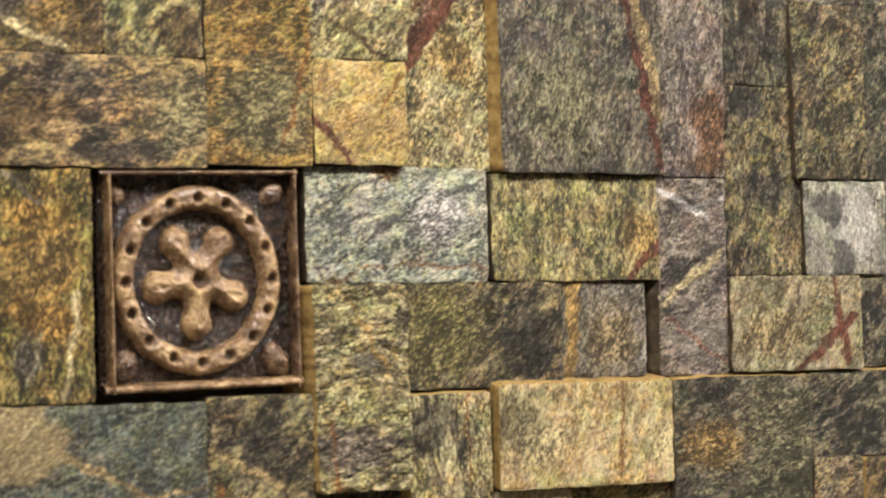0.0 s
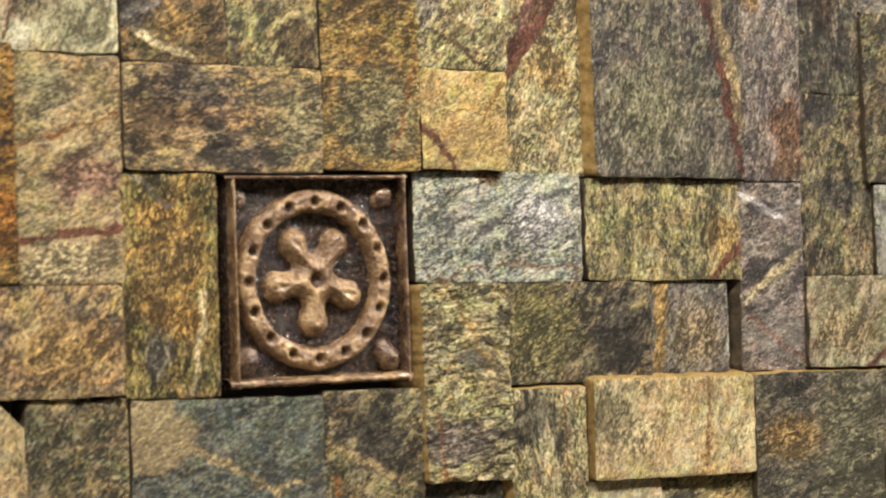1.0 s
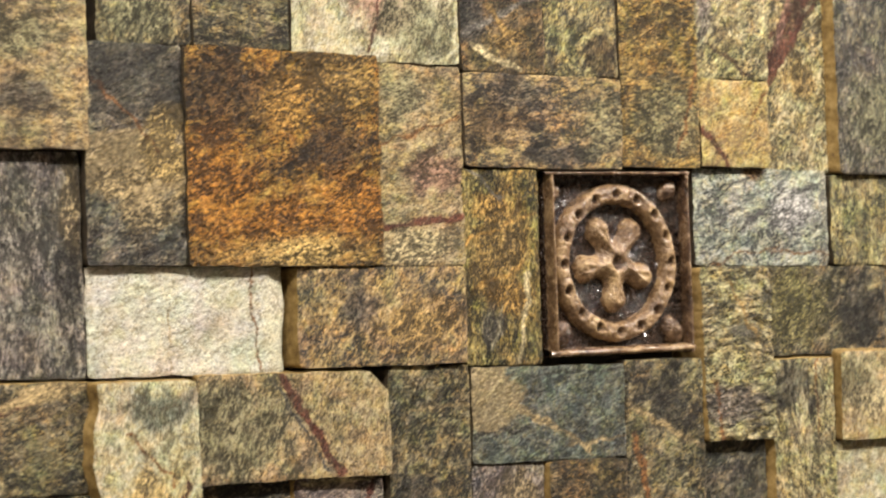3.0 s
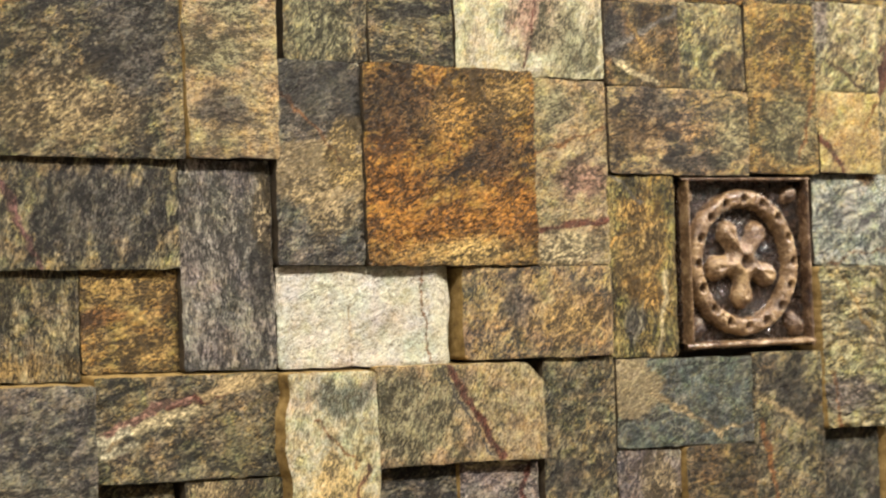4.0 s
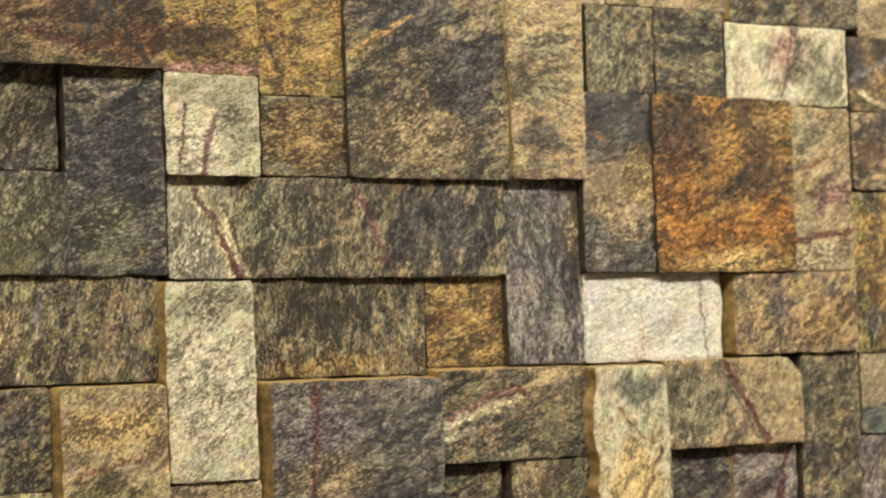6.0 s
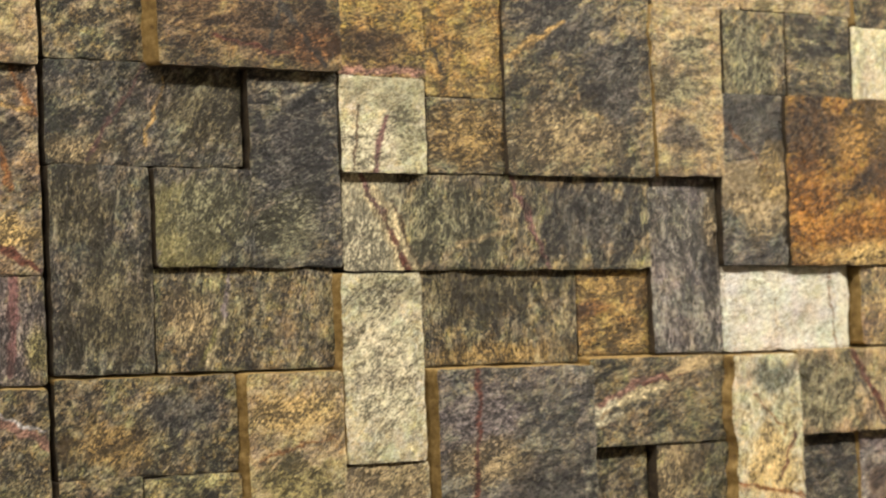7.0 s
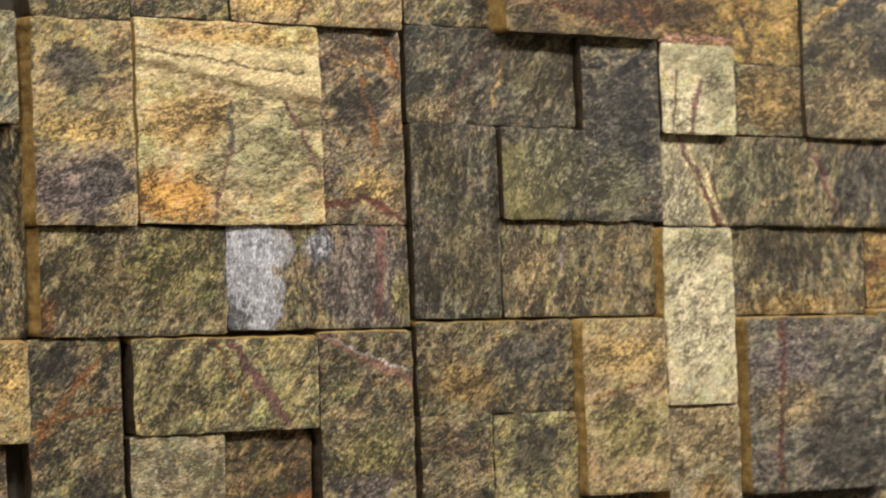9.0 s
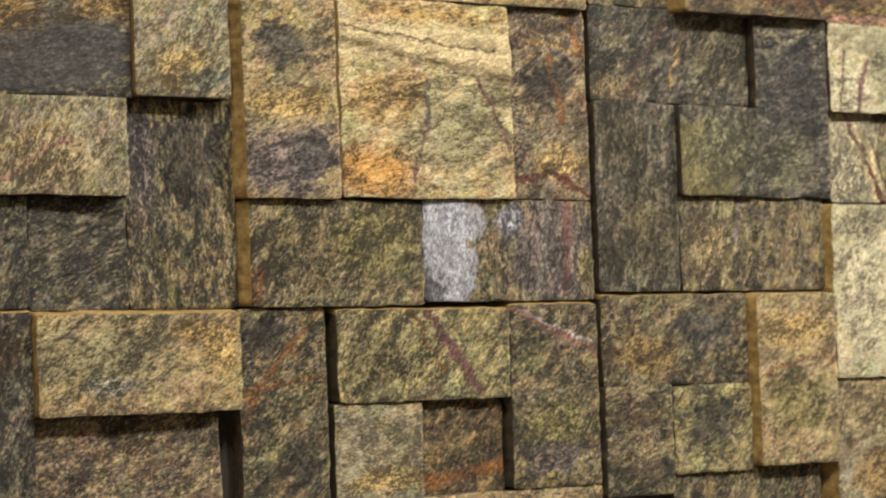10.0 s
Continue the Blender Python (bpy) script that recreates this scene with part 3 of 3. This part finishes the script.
stone(-257.5, -148.8, 1.6, 113.2, 7, "rust", 25, rough=1.6, patches=[(.22,.8,.3,.2,UMBER),(.75,.55,.2,.15,UMBER),(.8,.87,.25,.15,OCHRE),(.55,.05,.5,.12,OCHRE),(.6,.08,.3,.1,HONEY),(.85,.28,.2,.2,RUSTY),(.15,.35,.22,.3,RUSTY),(.45,.22,.4,.13,RUSTY),(.5,.75,.15,.15,AMBER)])
stone(-148.8, -97.6, -0.0, 108.4, 1.2, "sand", 25, patches=[(.3,.85,.3,.15,SAGE),(.7,.45,.4,.12,PINK),(.4,.1,.4,.12,CREAM)], veins=[(0,.2,1,.24,3,RED),(0,.6,1,.74,1.4,RUST),(.3,.46,.95,.53,1,UMBER)])
stone(-196.5, -98.0, 108.9, 160.7, 2.4, "pale", 60, veins=[(.56,1,.44,.05,1.4,RED)], patches=[(.55,.6,.2,.4,PINK),(.75,.4,.25,.5,SAGE)], slant=3.0, dim=1)
stone(-300.3, -250.4, 114.5, 169.6, 1.2, "olive", 60, patches=[(.4,.4,.5,.5,SAGE)])
stone(-249.9, -197.0, 113.6, 168.7, 1.8, "olive", 5, patches=[(.5,.55,.5,.12,CHAR),(.5,.75,.5,.08,CHAR)], slant=3.0, dim=1)
stone(-309, -257.2, 3.8, 114.6, 5.5, "slate", 30, patches=[(.6,.28,.4,.14,SAND),(.5,.85,.7,.2,CHAR,.6),(.55,.46,.7,.17,SAND,.65),(.8,.5,.25,.2,HONEY),(.35,.36,.3,.1,SAND)], veins=[(.05,.85,.75,.52,1.2,RUST)], rough=1.5)
stone(-198.5, -99.9, -52.2, 0.5, 4.2, "tiger", 50, patches=[(.35,.6,.15,.3,SLATE),(.7,.4,.3,.3,OCHRE)], slant=7.0)
stone(-309.9, -202.8, -52.0, 3.3, 0.6, "ivory", 30, rough=.6, curl=4, patches=[(.96,.5,.1,.6,PALE,.4)], veins=[(.8,1,.85,0,1.1,RUST),(.4,.6,.4,0,.9,SAND)])
stone(-254.9, -147.5, -108.2, -52.8, 4, "sand", 60, chip=1, patches=[(.2,.5,.3,.5,SAGE)], veins=[(.43,.98,.72,.05,4.5,RED),(.38,.98,.66,.05,1.5,SLATE)], top=2.0)
stone(-147.5, -97.9, -152.3, -52.8, 0.6, "olive", 45, veins=[(.3,.78,.95,.78,2,SAND)], patches=[(.3,.3,.4,.2,CHAR)], slant=3.0, dim=1)
stone(-308, -254.9, -156.0, -53.1, 8, "pale", 70, wavy=1, patches=[(.6,.85,.3,.1,TEAL),(.5,.3,.5,.3,HONEY)], veins=[(.3,.75,.75,.5,1.4,RUST),(.9,.5,.6,.2,1.6,RED),(0,.2,1,.1,2,RUST)], top=2.0, slant=12.0)
stone(-254.9, -202.2, -165.0, -107.7, -3.6, "char", 20)
stone(-201.2, -149.9, -166.4, -108.7, -2.4, "lilac", 30, veins=[(.9,1,.6,.1,4,RED),(.1,.95,.9,.98,2,CREAM)], patches=[(.35,.3,.4,.4,UMBER)], slant=12.0)
stone(-411.7, -306.6, -106.0, -51.2, 2.4, "olive", 25, curl=2, veins=[(.38,.70,.70,.86,5,RED),(.0,.40,.22,.55,5,PALE),(.2,.52,.5,.66,7,CREAM),(.3,.72,.5,.76,3,PINK),(.05,.50,.34,.72,4,PINK),(.55,.80,.98,.95,4,SAND),(.02,.30,.2,.38,3,PALE),(.65,.93,1,.98,3,SAND)], top=4.5, slant=12.0)
stone(-412.4, -367.8, -189.0, -105.4, -4.2, "olive", 30)
stone(-364.1, -308.1, -193.4, -106.4, 0.6, "olive", 60, patches=[(.2,.8,.3,.3,SAND)], slant=3.0, dim=1)
stone(-362.7, -309.8, -50.1, 61.2, 1, "ash", 85, patches=[(.3,.55,.3,.12,ASH),(.9,.75,.1,.2,SAND),(.85,.35,.15,.2,CHAR)], slant=3.0, dim=1)
stone(-573.6, -362.7, 5.8, 63.4, 1.6, "olive", 72, patches=[(.06,.5,.14,.9,PALE,.5),(.05,.3,.1,.4,PALE),(.3,.5,.2,.4,SAGE),(.8,.5,.22,.5,SLATE)], veins=[(.10,.80,.20,.06,11,CREAM),(.06,.98,.12,.62,3,PLUM),(.125,.6,.195,.02,2.2,RED),(.15,.75,.23,.05,1.6,UMBER),(.17,.2,.2,.05,3,RED),(.53,1,.647,.02,2.6,PLUM),(.35,.28,.52,.4,2.5,SAND)])
stone(-525.4, -416.1, -50.7, 6.8, -2.4, "olive", 85, patches=[(.3,.8,.5,.3,OLIVE),(.5,.1,.5,.15,GOLD)])
stone(-416.1, -363.2, -49.0, 5.1, -2.6, "gold", 20, patches=[(.5,.85,.6,.2,OCHRE),(.3,.55,.3,.1,RUST),(.7,.2,.4,.15,OCHRE)])
stone(-579, -527, -103.3, 6.4, 6.8, "pale", 40, patches=[(.5,.9,.5,.15,SAGE),(.5,.5,.5,.4,PALE)], slant=12.0)
stone(-520, -412.2, -163.0, -52.3, 8.5, "slate", 20, patches=[(.25,.75,.3,.2,LILAC),(.35,.5,.3,.15,SAND),(.7,.3,.4,.3,CHAR)], veins=[(.26,1,.2,.0,3,RED)], top=2.0, slant=12.0)
stone(-465, -359.5, 61.6, 180.4, 6, "olive", 30, patches=[(.4,.8,.4,.2,SLATE),(.75,.5,.25,.4,SLATE),(.4,.2,.4,.17,SAND)], veins=[(0,.6,.4,.8,3.0,OCHRE)], slant=3.0, dim=1)
stone(-359.5, -306.5, 61.0, 170.2, 8, "sand", 10, wavy=1, patches=[(.5,.75,.4,.08,SAGE),(.4,.5,.4,.1,SAGE),(.4,.25,.4,.08,SLATE)], slant=12.0)
stone(-574, -516.2, 120.8, 178.5, 3, "gold", 10, patches=[(.4,.3,.5,.2,UMBER)], veins=[(0,.05,1,.06,3.5,PINK),(.1,.12,.9,.1,1.8,UMBER)])
stone(-517.5, -465, 109.4, 180.9, 3, "gold", 15, veins=[(.1,.45,.25,.2,1.6,CHAR)])
stone(-517.5, -465, 63.7, 109.4, 3, "olive", 12, patches=[(.5,.5,.6,.5,GOLD)])
stone(-575, -519.5, 64, 120.8, 6, "pale", 25, patches=[(.6,.85,.7,.22,SAGE,.6),(.75,.4,.3,.3,SAGE),(.3,.3,.4,.3,PALE)], veins=[(.22,.72,.12,.05,1.6,UMBER),(.52,.58,.36,.0,3,PLUM)], slant=3.0, dim=1)
stone(-630.2, -575, 10.9, 124.9, 3.6, "char", 20, patches=[(.5,.5,.6,.5,SLATE),(.4,.2,.4,.2,SAGE)])
stone(-687.5, -629.4, 12.5, 67.8, 4.5, "char", 60, patches=[(.3,.4,.5,.5,MOSS,.6),(.55,.7,.4,.25,SAGE),(.5,.5,.5,.4,SAGE)], veins=[(.6,.4,.95,.1,1.6,CHAR)])
stone(-746.0, -632.5, 69.0, 126.9, -1.2, "char", 50, veins=[(.5,.97,.2,.05,1.8,PLUM),(.6,.85,.5,.2,1.5,OCHRE)], patches=[(.15,.15,.2,.15,SAND),(.8,.5,.25,.4,OLIVE)])
stone(-746.0, -688.5, -44.2, 69.6, 0.8, "char", 75, patches=[(.6,.3,.5,.3,OLIVE),(.3,.8,.4,.2,OLIVE)])
stone(-688.5, -580.0, -46.0, 12.0, 1, "olive", 70, veins=[(.4,1,.38,.5,2.5,LILAC),(.38,.5,.24,.0,2.2,CREAM),(.33,.4,.22,.05,3,MOSS)], patches=[(.18,.5,.15,.3,SAND)])
stone(-684, -574, 123.2, 182.4, 10, "umber", 20, patches=[(.2,.6,.3,.4,UMBER),(.6,.4,.4,.3,UMBER),(.45,.8,.3,.15,TAN),(.85,.2,.15,.2,RUST)], veins=[(.6,.8,.9,.05,3,CHAR),(.66,.6,.6,.2,2,CHAR),(.3,.3,.7,.12,1.6,RED)], slant=12.0)
stone(-746.0, -685.3, 127.4, 180.8, -1.8, "olive", 40)
stone(-853.9, -749.0, 124.4, 184.2, 3, "sand", 40, patches=[(.2,.3,.3,.3,HONEY)], veins=[(.55,.6,.35,.02,1.6,RED)], slant=3.0, dim=1)
stone(-966.4, -911.4, 124.3, 178.1, 1.8, "olive", 40)
stone(-911.4, -854.5, 126.0, 181.5, 1.2, "olive", 30, patches=[(.5,.4,.3,.3,SAGE)])
stone(-801.3, -749.0, 11.4, 124.0, -0.6, "taupe", 35, patches=[(.6,.2,.4,.12,HONEY),(.5,.6,.4,.2,CHAR)], veins=[(.75,.98,.95,.75,3,RUST),(.5,.75,.7,.4,2.4,RUST),(0,.1,.5,.14,3.5,RED),(.5,.14,.98,.02,3,RED),(.15,.85,.9,.78,1.6,OCHRE)])
# cream patches on the ridge paint its lit band, the umber line its crease
stone(-909.9, -801.3, 12.6, 125.5, 2.4, "honey", 20, rough=1.3, ridge=(.80,.64,2.6), patches=[(.2,.16,.26,.15,RUSTY),(.17,.14,.2,.13,AMBER),(.62,.35,.4,.28,SAGE),(.25,.5,.3,.15,OCHRE),(.55,.93,.5,.06,OCHRE),(.45,.78,.8,.09,CREAM,.7),(.85,.7,.25,.07,CREAM,.7)], veins=[(.5,.6,.5,.35,2,SLATE),(.5,.38,.4,.1,1.6,PLUM),(.82,.6,.98,.25,2.5,PLUM),(.0,.86,.9,.75,1.2,UMBER)], slant=12.0)
stone(-966.5, -910.9, 13.4, 124.4, 3, "sand", 30, patches=[(.5,.8,.6,.1,OLIVE),(.5,.22,.6,.2,LILAC),(.4,.14,.5,.14,LILAC),(.7,.2,.3,.12,SLATE),(.5,.46,.5,.08,HONEY),(.4,.75,.5,.12,SLATE)], slant=12.0)
stone(-965.0, -860.7, -46.6, 12.8, 0, "olive", 50, patches=[(.25,.5,.3,.4,OLIVE),(.7,.6,.3,.4,MOSS),(.03,.25,.05,.2,RUST)], slant=12.0)
stone(-860.7, -749.0, -46.9, 12.0, -0.6, "olive", 80, patches=[(.75,.5,.3,.7,LILAC),(.5,.8,.12,.2,LILAC),(.10,.5,.20,.75,FROST,.8),(.22,.78,.14,.25,FROST,.7),(.5,.8,.1,.15,FROST),(.05,.12,.1,.2,SLATE),(.95,.3,.06,.25,MOSS)], veins=[(.72,1,.68,.1,3.5,ASH),(.85,1,.83,.1,4,PLUM)])
stone(-1032.0, -970.5, -45.1, 67.8, -5, "olive", 85, patches=[(.15,.7,.15,.3,LILAC),(.6,.7,.4,.3,CHAR)], veins=[(.25,.35,.4,.02,3,MOSS)])
stone(-1027.5, -974.3, 67.8, 127.4, 4.8, "sage", 50, patches=[(.5,.3,.3,.2,HONEY),(.8,.15,.3,.12,TEAL)], slant=1.5)
stone(-1133.1, -1027.8, 68.4, 129.1, 1.2, "char", 20, patches=[(.6,.4,.45,.4,SLATE,.8),(.15,.5,.2,.4,GOLD),(.35,.75,.25,.25,GOLD),(.85,.8,.2,.2,GOLD)])
stone(-1135.2, -1032.0, 16.5, 68.5, 3.6, "sage", 60, veins=[(.3,.1,.7,.6,2,PINK),(.2,.3,.6,.7,1.5,OCHRE)], patches=[(.6,.4,.3,.4,SAND)])
stone(-1085.4, -1032.0, -43.9, 16.0, -4.2, "char", 30)
stone(-1136.9, -1085.4, -41.4, 17.0, -2.4, "char", 60)
stone(-1084.0, -972.9, -99.4, -46.1, 3.6, "sand", 35, patches=[(.75,.8,.12,.12,OCHRE),(.35,.3,.12,.1,WHITE),(.3,.6,.4,.4,SAGE),(.9,.6,.1,.3,HONEY)], top=4.5, slant=6.1)
stone(-972.9, -921.5, -156.5, -45.9, -1.8, "olive", 40, veins=[(.95,.98,.1,.55,2.4,RUST),(0,.6,.95,.65,2.4,RUST),(.2,.58,0,.45,3,RUST)], patches=[(.3,.85,.4,.15,CHAR),(.7,.2,.3,.2,CHAR)])
stone(-1128.5, -1085.1, -144.9, -43.1, 0, "char", 70, patches=[(.5,.8,.5,.15,UMBER)], top=4.5)
stone(-1085.1, -983.6, -157.3, -99.3, -5.4, "taupe", 30)
stone(-915.8, -807.5, -101.3, -49.2, 0.6, "moss", 45, patches=[(.2,.5,.25,.5,OLIVE)], veins=[(.5,1,.82,.05,5,PLUM),(.42,1,.6,.3,2,RUST)], top=4.5, slant=3.0, dim=1)
stone(-807.5, -749.0, -156.4, -49.0, 0.6, "olive", 40, patches=[(.5,.35,.4,.15,MOSS),(.5,.15,.4,.1,LILAC)], veins=[(.0,.99,1,.72,5,PINK),(.1,.97,.95,.78,1.2,WHITE)], top=4.5, slant=3.0, dim=1)
stone(-918.6, -864.1, -159.4, -100.7, -1.2, "sage", 15, patches=[(.5,.25,.5,.12,HONEY)])
stone(-864.1, -811.6, -156.2, -101.8, -4.8, "umber", 40, veins=[(.0,.15,.98,.3,6,RUST)])
stone(-871.6, -749.0, -210.3, -155.7, 1.8, "sand", 20)
stone(-746.0, -642.1, -101.2, -46.2, 0.6, "olive", 45, patches=[(.3,.35,.25,.3,GOLD),(.7,.6,.3,.3,SLATE)], top=4.5)
stone(-638.5, -579.5, -154.0, -48.2, 7, "sand", 40, patches=[(.5,.78,.5,.13,HONEY),(.5,.35,.5,.2,MOSS)], veins=[(.1,.55,.9,.65,1.5,RUST)], top=2.0, slant=12.0)
stone(-746.0, -698.7, -165.7, -99.6, 1.8, "olive", 30, patches=[(.4,.7,.5,.06,UMBER)], slant=3.0, dim=1)
stone(-698.7, -641.2, -155.4, -101.8, 1.8, "moss", 40, patches=[(.5,.6,.4,.3,CHAR)])
stone(-698.7, -590.2, -213.6, -153.3, -0.6, "olive", 60)
stone(-579.5, -525.1, -207.6, -103.3, 4.5, "sage", 35, patches=[(.5,.85,.6,.3,SAND),(.5,.4,.4,.2,OCHRE)], veins=[(.1,.12,.9,.3,2,CHAR)], slant=12.0)
stone(-248.6, -192.9, 168.7, 215.6, 0, "sand", 20)
stone(-191.6, -137.3, 161.1, 216.5, 1.8, "olive", 20, slant=12.0)
stone(-137.3, -85.7, 160.0, 219.5, 1.8, "olive", 30)
stone(-284.1, -248.6, 169.9, 223.5, 0, "sand", 20)
stone(-85.7, -37.5, 154.5, 213.1, 0, "sand", 20)
stone(-37.5, 7.7, 156.4, 216.0, 0, "rust", 30)
stone(8.2, 59.7, 158.5, 218.8, 0.6, "olive", 50, slant=12.0)
stone(59.7, 116.1, 160.8, 222.1, 0, "gold", 50)
stone(-525.1, -412.4, -221.7, -159.8, -1.8, "char", 30)
stone(-354.0, -284.1, 170.1, 220.4, 1.2, "sand", 20)
